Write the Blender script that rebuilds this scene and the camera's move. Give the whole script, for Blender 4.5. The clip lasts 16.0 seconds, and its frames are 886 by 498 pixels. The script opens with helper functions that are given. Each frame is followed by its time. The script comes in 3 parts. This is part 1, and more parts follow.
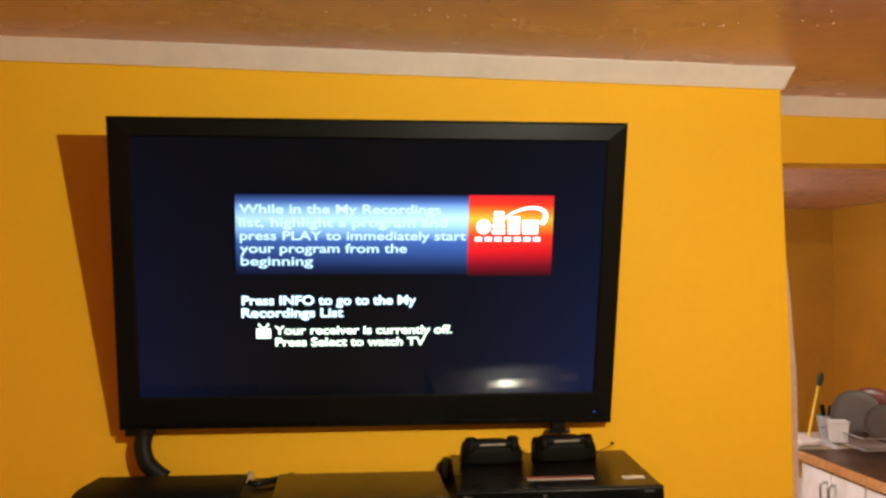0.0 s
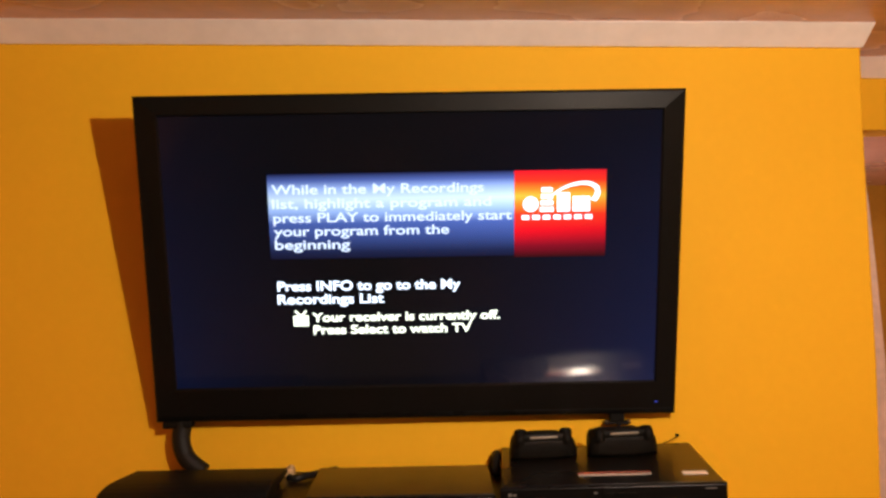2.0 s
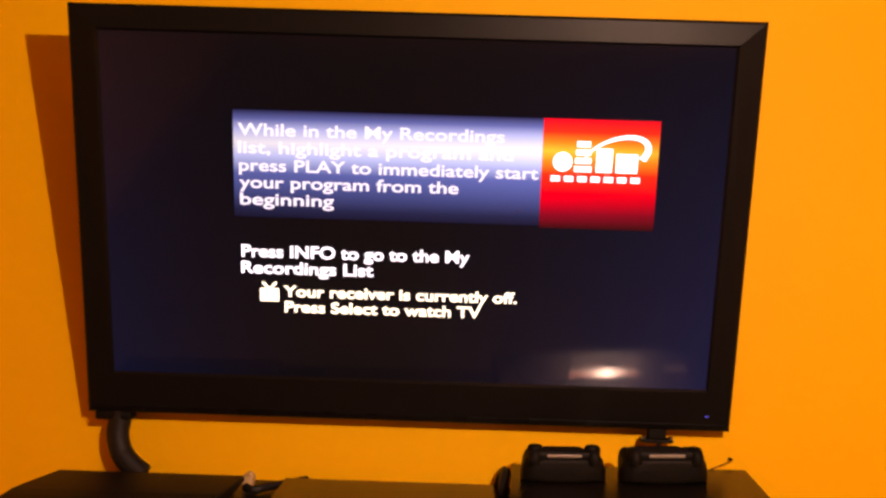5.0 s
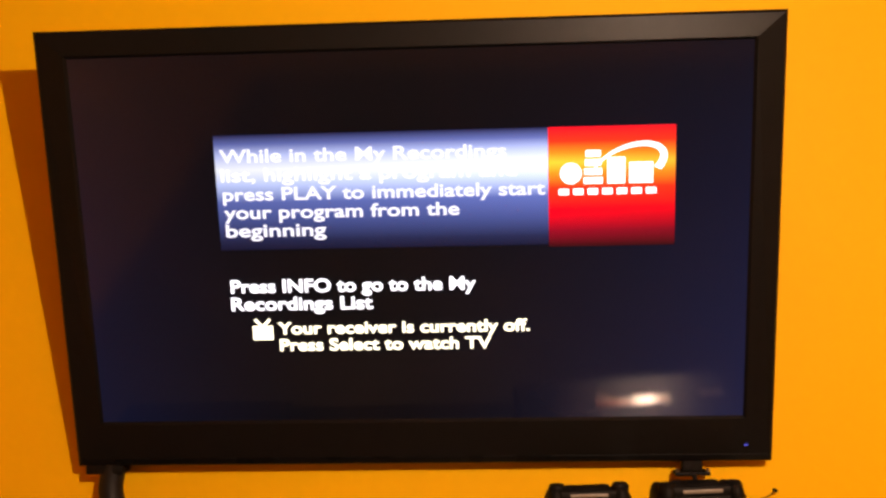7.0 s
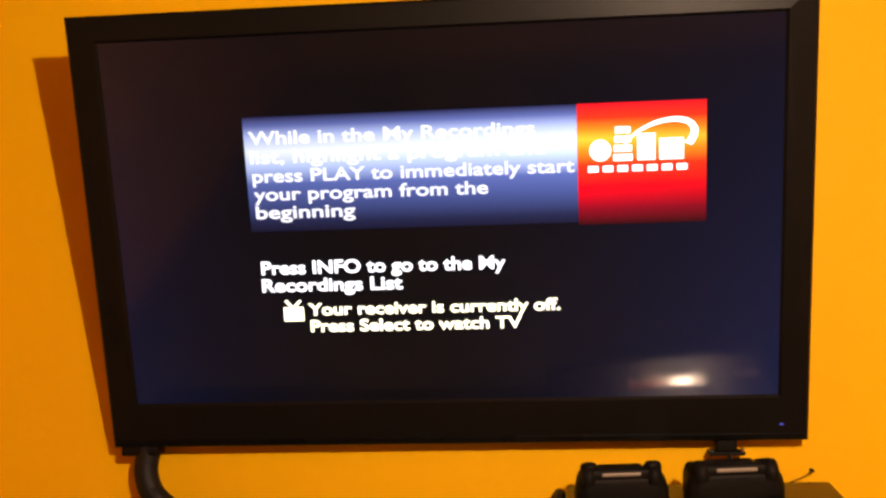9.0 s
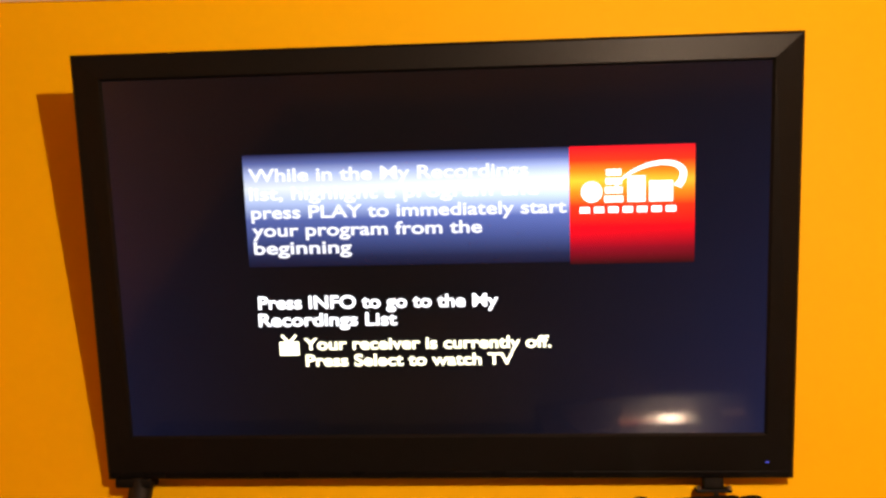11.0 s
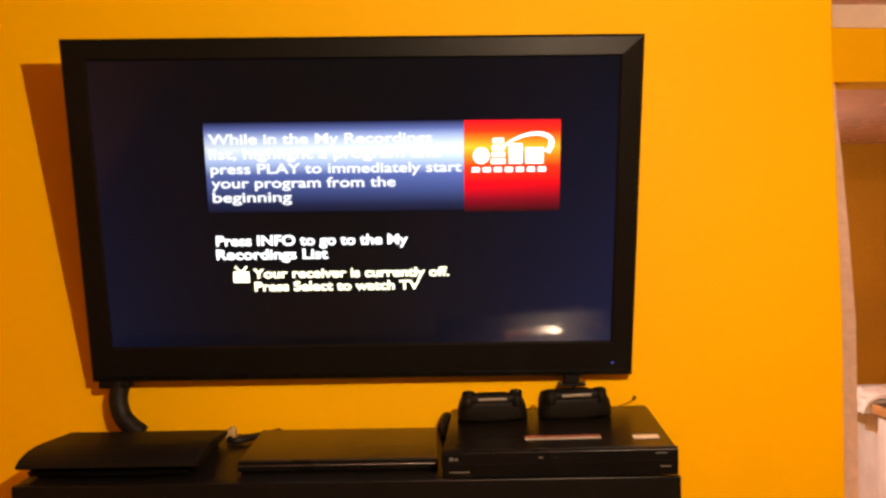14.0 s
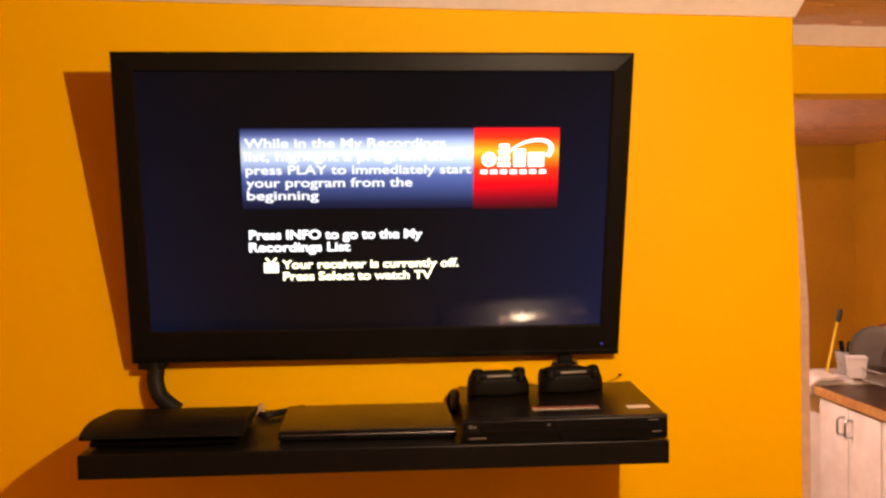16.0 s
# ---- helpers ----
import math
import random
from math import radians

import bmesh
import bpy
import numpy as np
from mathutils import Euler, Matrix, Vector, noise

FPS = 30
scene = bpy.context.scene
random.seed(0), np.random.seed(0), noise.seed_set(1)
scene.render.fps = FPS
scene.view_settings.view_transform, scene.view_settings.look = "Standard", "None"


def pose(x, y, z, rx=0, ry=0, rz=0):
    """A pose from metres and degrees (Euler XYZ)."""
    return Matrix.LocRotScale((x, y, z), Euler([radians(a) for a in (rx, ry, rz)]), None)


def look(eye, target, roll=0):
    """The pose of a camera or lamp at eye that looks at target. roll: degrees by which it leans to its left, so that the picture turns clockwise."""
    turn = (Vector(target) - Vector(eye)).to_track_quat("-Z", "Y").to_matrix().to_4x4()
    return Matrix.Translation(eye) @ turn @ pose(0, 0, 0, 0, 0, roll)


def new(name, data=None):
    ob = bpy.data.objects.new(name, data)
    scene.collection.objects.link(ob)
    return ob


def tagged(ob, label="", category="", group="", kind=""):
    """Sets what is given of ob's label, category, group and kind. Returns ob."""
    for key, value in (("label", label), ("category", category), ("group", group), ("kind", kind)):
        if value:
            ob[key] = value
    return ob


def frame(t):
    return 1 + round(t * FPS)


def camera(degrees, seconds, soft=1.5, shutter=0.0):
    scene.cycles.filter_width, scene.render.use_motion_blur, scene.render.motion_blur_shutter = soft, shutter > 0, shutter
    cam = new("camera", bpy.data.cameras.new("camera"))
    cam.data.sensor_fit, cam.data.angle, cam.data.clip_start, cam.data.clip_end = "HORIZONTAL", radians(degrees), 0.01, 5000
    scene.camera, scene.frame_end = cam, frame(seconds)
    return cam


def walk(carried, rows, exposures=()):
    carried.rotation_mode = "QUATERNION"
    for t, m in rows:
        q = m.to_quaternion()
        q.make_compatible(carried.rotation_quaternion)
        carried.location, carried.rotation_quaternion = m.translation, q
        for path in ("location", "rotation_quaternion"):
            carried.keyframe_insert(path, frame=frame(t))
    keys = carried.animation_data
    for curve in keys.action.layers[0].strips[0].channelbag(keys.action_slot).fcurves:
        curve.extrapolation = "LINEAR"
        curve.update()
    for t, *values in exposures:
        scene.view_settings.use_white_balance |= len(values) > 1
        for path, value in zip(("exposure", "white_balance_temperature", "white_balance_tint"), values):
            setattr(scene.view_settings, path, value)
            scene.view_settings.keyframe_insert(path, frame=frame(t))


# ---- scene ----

cam = camera(46.2, 16.0, soft=2.6, shutter=0.4)
PATH = [
    (0, (-0.065, -2.436, 1.670), (0.127, -0.446, 1.721), -0.21),
    (0.5, (-0.064, -2.417, 1.668), (0.105, -0.425, 1.725), 0.11),
    (1, (-0.051, -2.416, 1.659), (0.057, -0.419, 1.677), -0.52),
    (1.5, (-0.013, -2.390, 1.657), (-0.017, -0.390, 1.692), -1.26),
    (2, (0.051, -2.301, 1.654), (0.062, -0.301, 1.686), -1.10),
    (2.5, (0.093, -2.253, 1.649), (-0.000, -0.255, 1.677), -0.42),
    (3, (0.055, -2.178, 1.645), (0.036, -0.178, 1.641), 1.30),
    (3.5, (-0.036, -2.113, 1.638), (-0.016, -0.114, 1.584), 1.89),
    (4, (-0.025, -2.048, 1.631), (-0.054, -0.049, 1.570), 0.94),
    (4.5, (0.032, -1.948, 1.627), (0.001, 0.052, 1.597), 1.82),
    (7, (0.143, -1.724, 1.623), (0.026, 0.272, 1.680), -1.14),
    (7.5, (0.145, -1.722, 1.622), (-0.020, 0.270, 1.688), -1.31),
    (8, (0.167, -1.705, 1.612), (-0.032, 0.284, 1.667), -0.81),
    (8.5, (0.172, -1.719, 1.616), (-0.041, 0.269, 1.657), -1.71),
    (9, (0.157, -1.718, 1.599), (-0.035, 0.272, 1.648), -1.62),
    (11.5, (0.144, -1.786, 1.600), (-0.011, 0.205, 1.724), -0.75),
    (12, (0.080, -1.860, 1.622), (0.002, 0.138, 1.598), -1.38),
    (12.5, (0.062, -1.944, 1.627), (0.094, 0.056, 1.597), -1.29),
    (13, (0.050, -2.023, 1.611), (0.057, -0.023, 1.630), -1.14),
    (13.5, (0.089, -2.138, 1.627), (0.034, -0.139, 1.601), -0.34),
    (14, (0.151, -2.203, 1.638), (0.168, -0.204, 1.596), -0.84),
    (14.5, (0.075, -2.272, 1.649), (0.105, -0.273, 1.656), -1.83),
    (15, (-0.003, -2.347, 1.640), (0.047, -0.348, 1.597), -2.04),
    (15.5, (-0.010, -2.408, 1.648), (0.104, -0.412, 1.589), -1.15),
    (16, (-0.018, -2.443, 1.644), (0.121, -0.449, 1.589), -0.70),
]
EXPOSURES = [(0, 0.17, 5000, -14), (1, 0.17, 5250, 6), (2, 0.13, 5500, 8), (2.6, 0.10, 6300, 12), (3.1, 0.07, 7200, 38), (3.5, 0.08, 7500, 46), (4.5, 0.14, 7400, 44), (7, 0.36, 6800, 22),
             (8.5, 0.40, 6700, 18), (12, 0.40, 6700, 12), (14, 0.34, 6800, 10), (16, 0.32, 6900, 12)]
walk(cam, [(t, look(e, g, r)) for t, e, g, r in PATH], EXPOSURES)

# ---- world and light ----
world = bpy.data.worlds.new("night")
world.use_nodes = True
world.node_tree.nodes["Background"].inputs[0].default_value = (0.02, 0.025, 0.04, 1)
world.node_tree.nodes["Background"].inputs[1].default_value = 0.1
scene.world = world

LAMP_AT = (0.60, -1.73, 2.115)
BULB_WATTS = 89.0
BULB_COLOUR = (1.0, 0.74, 0.50)
KITCHEN_WATTS = 53.0
KITCHEN_COLOUR = (1.0, 0.84, 0.80)
KITCHEN_LAMP_AT = (0.76, 1.55, 1.83)


def bulb_light(name, at, watts, colour):
    data = bpy.data.lights.new(name, "POINT")
    data.energy, data.color, data.shadow_soft_size = watts, colour, 0.012
    ob = new(name, data)
    ob.location = at
    return ob


bulb_light("bulb_light", LAMP_AT, BULB_WATTS, BULB_COLOUR)
bulb_light("kitchen_bulb_light", KITCHEN_LAMP_AT, KITCHEN_WATTS, KITCHEN_COLOUR)


# ---- materials ----
def material(name, colour, rough=0.6, metal=0.0, spread=0.12, scale=30.0, bump=0.0, bump_scale=120.0,
             coat=0.0, stain=None, stain_scale=3.0, spec=0.5):
    """Paint, plastic, wood or metal with fine and broad variation and relief."""
    m = bpy.data.materials.new(name)
    m.use_nodes = True
    t = m.node_tree
    b = t.nodes["Principled BSDF"]
    co = t.nodes.new("ShaderNodeTexCoord")
    fine = t.nodes.new("ShaderNodeTexNoise")
    fine.inputs["Scale"].default_value = scale
    fine.inputs["Detail"].default_value = 6
    broad = t.nodes.new("ShaderNodeTexNoise")
    broad.inputs["Scale"].default_value = stain_scale
    broad.inputs["Detail"].default_value = 3
    for n in (fine, broad):
        t.links.new(co.outputs["Object"], n.inputs["Vector"])
    ramp = t.nodes.new("ShaderNodeMapRange")
    ramp.inputs["From Min"].default_value, ramp.inputs["From Max"].default_value = 0.3, 0.7
    ramp.inputs["To Min"].default_value, ramp.inputs["To Max"].default_value = 1 - spread, 1 + spread
    t.links.new(fine.outputs["Fac"], ramp.inputs["Value"])
    mix = t.nodes.new("ShaderNodeMix")
    mix.data_type = "RGBA"
    mix.inputs["A"].default_value = (*colour, 1)
    mix.inputs["B"].default_value = (*(stain or [c * 0.86 for c in colour]), 1)
    cut = t.nodes.new("ShaderNodeMapRange")
    cut.inputs["From Min"].default_value, cut.inputs["From Max"].default_value = 0.42, 0.68
    t.links.new(broad.outputs["Fac"], cut.inputs["Value"])
    t.links.new(cut.outputs["Result"], mix.inputs["Factor"])
    mul = t.nodes.new("ShaderNodeVectorMath")
    mul.operation = "SCALE"
    t.links.new(mix.outputs["Result"], mul.inputs[0])
    t.links.new(ramp.outputs["Result"], mul.inputs["Scale"])
    t.links.new(mul.outputs["Vector"], b.inputs["Base Color"])
    r = t.nodes.new("ShaderNodeMapRange")
    r.inputs["To Min"].default_value, r.inputs["To Max"].default_value = max(rough - 0.08, 0.02), min(rough + 0.08, 1)
    t.links.new(broad.outputs["Fac"], r.inputs["Value"])
    t.links.new(r.outputs["Result"], b.inputs["Roughness"])
    b.inputs["Metallic"].default_value = metal
    b.inputs["Specular IOR Level"].default_value = spec
    b.inputs["Coat Weight"].default_value = coat
    if bump:
        bn = t.nodes.new("ShaderNodeTexNoise")
        bn.inputs["Scale"].default_value = bump_scale
        bn.inputs["Detail"].default_value = 4
        t.links.new(co.outputs["Object"], bn.inputs["Vector"])
        bu = t.nodes.new("ShaderNodeBump")
        bu.inputs["Strength"].default_value = bump
        bu.inputs["Distance"].default_value = 0.004
        t.links.new(bn.outputs["Fac"], bu.inputs["Height"])
        t.links.new(bu.outputs["Normal"], b.inputs["Normal"])
    return m


def glowing(name, colour, strength, rough=0.25):
    m = bpy.data.materials.new(name)
    m.use_nodes = True
    b = m.node_tree.nodes["Principled BSDF"]
    b.inputs["Base Color"].default_value = (0.004, 0.004, 0.005, 1)
    b.inputs["Roughness"].default_value = rough
    b.inputs["Emission Color"].default_value = (*colour, 1)
    b.inputs["Emission Strength"].default_value = strength
    return m


def banner_glow(name, stops, strength, sideways):
    """A picture band on the screen: colour stops from its lower to its upper edge, with a little brightening sideways."""
    m = glowing(name, (1, 1, 1), strength)
    t = m.node_tree
    b = t.nodes["Principled BSDF"]
    co = t.nodes.new("ShaderNodeTexCoord")
    sep = t.nodes.new("ShaderNodeSeparateXYZ")
    t.links.new(co.outputs["Generated"], sep.inputs[0])
    ramp = t.nodes.new("ShaderNodeValToRGB")
    el = ramp.color_ramp.elements
    el[0].position, el[0].color = stops[0][0], (*stops[0][1], 1)
    el[1].position, el[1].color = stops[-1][0], (*stops[-1][1], 1)
    for at, c in stops[1:-1]:
        e = el.new(at)
        e.color = (*c, 1)
    t.links.new(sep.outputs["Z"], ramp.inputs["Fac"])
    g = t.nodes.new("ShaderNodeMapRange")
    g.inputs["To Min"].default_value, g.inputs["To Max"].default_value = sideways
    t.links.new(sep.outputs["X"], g.inputs["Value"])
    sc = t.nodes.new("ShaderNodeVectorMath")
    sc.operation = "SCALE"
    t.links.new(ramp.outputs["Color"], sc.inputs[0])
    t.links.new(g.outputs["Result"], sc.inputs["Scale"])
    t.links.new(sc.outputs["Vector"], b.inputs["Emission Color"])
    return m


ORANGE = material("orange_wall_paint", (0.88, 0.478, 0.001), 0.6, spread=0.012, scale=45, bump=0.02, bump_scale=30,
                  stain=(0.85, 0.448, 0.001), stain_scale=1.3, spec=0.12)
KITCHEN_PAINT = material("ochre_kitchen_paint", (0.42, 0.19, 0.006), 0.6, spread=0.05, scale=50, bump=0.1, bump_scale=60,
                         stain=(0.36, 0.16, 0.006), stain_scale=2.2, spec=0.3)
CEILING_PAINT = material("gloss_ceiling_paint", (0.68, 0.375, 0.30), 0.26, spread=0.05, scale=18, bump=0.5, bump_scale=18,
                         stain=(0.56, 0.31, 0.24), stain_scale=2.5)
DRIP_PAINT = material("gloss_paint_drip", (0.66, 0.43, 0.34), 0.10, spread=0.05, spec=0.7)
TRIM_PAINT = material("white_cornice_paint", (0.88, 0.78, 0.74), 0.5, spread=0.03, scale=40, bump=0.15, bump_scale=50)
PLASTER = material("bare_pink_plaster", (0.74, 0.56, 0.48), 0.75, spread=0.1, scale=45, bump=0.4, bump_scale=40)
FLOOR = material("brown_floor_tile", (0.135, 0.13, 0.095), 0.5, spread=0.12, scale=12, bump=0.05, stain=(0.11, 0.105, 0.075))
GLOSS_BLACK = material("gloss_black_plastic", (0.004, 0.004, 0.004), 0.28, spread=0.1, scale=80, spec=0.13)
BEZEL = material("black_bezel_plastic", (0.0065, 0.0058, 0.005), 0.40, spread=0.1, scale=90, spec=0.09)
MATT_BLACK = material("matt_black_plastic", (0.0065, 0.006, 0.005), 0.5, spread=0.2, scale=120, bump=0.15, bump_scale=400, spec=0.07)
BOX_TOP = material("black_painted_metal", (0.007, 0.006, 0.005), 0.28, spread=0.15, scale=150, bump=0.0, bump_scale=300, spec=0.15)
SHELF_BLACK = material("black_laminate", (0.006, 0.0055, 0.005), 0.35, spread=0.2, scale=70, bump=0.03, bump_scale=200, spec=0.12)
PLAYER_TOP = material("black_satin_metal", (0.006, 0.0055, 0.005), 0.30, spread=0.15, scale=150, bump=0.0, bump_scale=300, spec=0.40)
RUBBER = material("black_cable_sleeve", (0.010, 0.009, 0.008), 0.5, spread=0.2, scale=200, bump=0.2, bump_scale=300, spec=0.2)
SILVER = material("silver_trim", (0.55, 0.55, 0.55), 0.25, metal=1.0, spread=0.06, scale=200)
GREY_MARK = material("grey_print", (0.13, 0.124, 0.115), 0.5, spread=0.05)
LIGHT_BAR = material("pale_light_bar_plastic", (0.20, 0.17, 0.125), 0.35, spread=0.05)
STICKER = material("cream_sticker_paper", (0.78, 0.68, 0.58), 0.6, spread=0.05)
LABEL_CREAM = material("cream_laminated_label", (0.78, 0.68, 0.58), 0.10, spread=0.05, coat=1.0)
STICKER_RED = material("red_laminated_label", (0.72, 0.20, 0.13), 0.10, spread=0.08, coat=1.0)
IVORY = material("ivory_plug_plastic", (0.50, 0.34, 0.15), 0.45, spread=0.08)
CABINET_WHITE = material("white_cabinet_laminate", (0.84, 0.80, 0.79), 0.4, spread=0.03, scale=30, stain=(0.71, 0.66, 0.63), stain_scale=6)
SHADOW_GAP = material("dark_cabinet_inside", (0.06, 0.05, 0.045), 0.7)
WORKTOP = material("dark_brown_worktop", (0.075, 0.042, 0.026), 0.35, spread=0.25, scale=25, stain=(0.045, 0.025, 0.016), spec=0.3)
WORKTOP_EDGE = material("wood_worktop_edge", (0.50, 0.27, 0.10), 0.35, spread=0.2, scale=40, stain=(0.38, 0.18, 0.065))
ENAMEL = material("white_sink_enamel", (0.80, 0.77, 0.74), 0.22, spread=0.03)
STEEL = material("brushed_steel_handle", (0.45, 0.44, 0.42), 0.3, metal=1.0)
WHITE_WIRE = material("white_coated_wire", (0.36, 0.34, 0.33), 0.35)
PLATE_GREY = material("grey_glazed_plate", (0.085, 0.070, 0.060), 0.42, spread=0.15, scale=14, stain=(0.06, 0.047, 0.038))
PLATE_RIM = material("maroon_plate_glaze", (0.17, 0.045, 0.04), 0.25, spread=0.1)
CUP_WHITE = material("white_cup_ceramic", (0.78, 0.74, 0.73), 0.25, spread=0.03)
YELLOW = material("yellow_plastic_handle", (0.78, 0.55, 0.05), 0.4)
BRISTLE = material("dark_green_bristle", (0.035, 0.04, 0.02), 0.8, spread=0.3, scale=200)
CLEAR_GREY = material("smoky_plastic_caddy", (0.34, 0.33, 0.33), 0.2, spread=0.08)
BULB_GLASS = glowing("lit_bulb", BULB_COLOUR, 30.0)
SOCKET = material("white_socket_plastic", (0.75, 0.73, 0.70), 0.4)
LED_BLUE = glowing("blue_led", (0.12, 0.14, 1.0), 0.45)
TEXT_WHITE = glowing("white_screen_text", (0.92, 0.95, 1.0), 1.9)
TEXT_BANNER = glowing("pale_banner_text", (0.86, 0.90, 1.0), 1.15)
TEXT_YELLOW = glowing("pale_yellow_screen_text", (1.0, 0.97, 0.70), 2.2)
LOGO_WHITE = glowing("white_logo_glow", (1.0, 0.97, 0.95), 1.8)
BLUE_BAND = banner_glow("blue_banner", [(0.0, (0.003, 0.005, 0.025)), (0.08, (0.010, 0.016, 0.06)), (0.24, (0.045, 0.07, 0.23)), (0.42, (0.09, 0.135, 0.41)),
                                        (0.58, (0.50, 0.64, 1.0)), (0.70, (0.85, 0.95, 1.0)), (0.82, (0.45, 0.56, 0.90)), (0.92, (0.10, 0.14, 0.40)), (1.0, (0.008, 0.012, 0.06))], 0.92, (0.85, 1.2))
RED_BAND = banner_glow("red_banner", [(0.0, (0.02, 0.0, 0.002)), (0.14, (0.22, 0.0, 0.01)), (0.32, (0.80, 0.0, 0.008)),
                                      (0.50, (1.0, 0.03, 0.006)), (0.62, (1.0, 0.24, 0.01)), (0.71, (1.0, 0.50, 0.03)), (0.79, (1.0, 0.22, 0.01)), (0.88, (1.0, 0.03, 0.006)), (1.0, (0.85, 0.0, 0.012))], 1.1, (1.15, 0.9))


def screen_glass():
    """The dark panel of the screen: blue-black picture, with the backlight leaking towards its lower corners."""
    m = glowing("lit_dark_screen", (0, 0, 0), 1.0, 0.09)
    t = m.node_tree
    b = t.nodes["Principled BSDF"]
    b.inputs["Specular IOR Level"].default_value = 0.48
    co = t.nodes.new("ShaderNodeTexCoord")
    sep = t.nodes.new("ShaderNodeSeparateXYZ")
    t.links.new(co.outputs["Generated"], sep.inputs[0])
    side = t.nodes.new("ShaderNodeMath")
    side.operation = "SUBTRACT"
    t.links.new(sep.outputs["X"], side.inputs[0])
    side.inputs[1].default_value = 0.41
    sq = t.nodes.new("ShaderNodeMath")
    sq.operation = "POWER"
    a = t.nodes.new("ShaderNodeMath")
    a.operation = "ABSOLUTE"
    t.links.new(side.outputs[0], a.inputs[0])
    t.links.new(a.outputs[0], sq.inputs[0])
    sq.inputs[1].default_value = 2.0
    low = t.nodes.new("ShaderNodeMapRange")
    low.inputs["From Min"].default_value, low.inputs["From Max"].default_value = 1.0, 0.0
    low.inputs["To Min"].default_value, low.inputs["To Max"].default_value = 0.15, 1.0
    t.links.new(sep.outputs["Z"], low.inputs["Value"])
    mul = t.nodes.new("ShaderNodeMath")
    mul.operation = "MULTIPLY"
    t.links.new(sq.outputs[0], mul.inputs[0])
    t.links.new(low.outputs["Result"], mul.inputs[1])
    mix = t.nodes.new("ShaderNodeMix")
    mix.data_type = "RGBA"
    mix.inputs["A"].default_value = (0.0006, 0.0010, 0.0019, 1)
    mix.inputs["B"].default_value = (0.009, 0.019, 0.092, 1)
    t.links.new(mul.outputs[0], mix.inputs["Factor"])
    t.links.new(mix.outputs["Result"], b.inputs["Emission Color"])
    return m


SCREEN = screen_glass()


# ---- builders ----
def box(x0, x1, y0, y1, z0, z1, bevel=0.0, segments=2, into=None):
    bm = into or bmesh.new()
    r = bmesh.ops.create_cube(bm, size=1)
    vs = r["verts"]
    bmesh.ops.scale(bm, vec=(x1 - x0, y1 - y0, z1 - z0), verts=vs)
    bmesh.ops.translate(bm, vec=((x0 + x1) / 2, (y0 + y1) / 2, (z0 + z1) / 2), verts=vs)
    if bevel:
        es = list({e for v in vs for e in v.link_edges})
        bmesh.ops.bevel(bm, geom=es, offset=bevel, segments=segments, affect="EDGES", profile=0.5)
    return bm


def prism(points, axis, lo, hi, bevel=0.0):
    """A solid with the outline points (u, v), drawn out along an axis from lo to hi."""
    bm = bmesh.new()

    def at(u, v, w):
        return {"x": (w, u, v), "y": (u, w, v), "z": (u, v, w)}[axis]
    a = [bm.verts.new(at(u, v, lo)) for u, v in points]
    b = [bm.verts.new(at(u, v, hi)) for u, v in points]
    bm.faces.new(a)
    bm.faces.new(b[::-1])
    n = len(points)
    for i in range(n):
        bm.faces.new((a[i], b[i], b[(i + 1) % n], a[(i + 1) % n]))
    bmesh.ops.recalc_face_normals(bm, faces=bm.faces)
    if bevel:
        bmesh.ops.bevel(bm, geom=bm.edges[:], offset=bevel, segments=2, affect="EDGES", profile=0.5)
    return bm


def turned(profile, centre=(0, 0, 0), steps=32, into=None):
    """A solid of revolution about z through centre, from (radius, height) pairs."""
    bm = into or bmesh.new()
    rings = []
    for r, z in profile:
        rings.append([bm.verts.new((centre[0] + max(r, 1e-4) * math.cos(2 * math.pi * i / steps),
                                    centre[1] + max(r, 1e-4) * math.sin(2 * math.pi * i / steps), centre[2] + z)) for i in range(steps)])
    for p, q in zip(rings, rings[1:]):
        for i in range(steps):
            bm.faces.new((p[i], p[(i + 1) % steps], q[(i + 1) % steps], q[i]))
    bm.faces.new(rings[0][::-1])
    bm.faces.new(rings[-1])
    bmesh.ops.recalc_face_normals(bm, faces=bm.faces)
    return bm


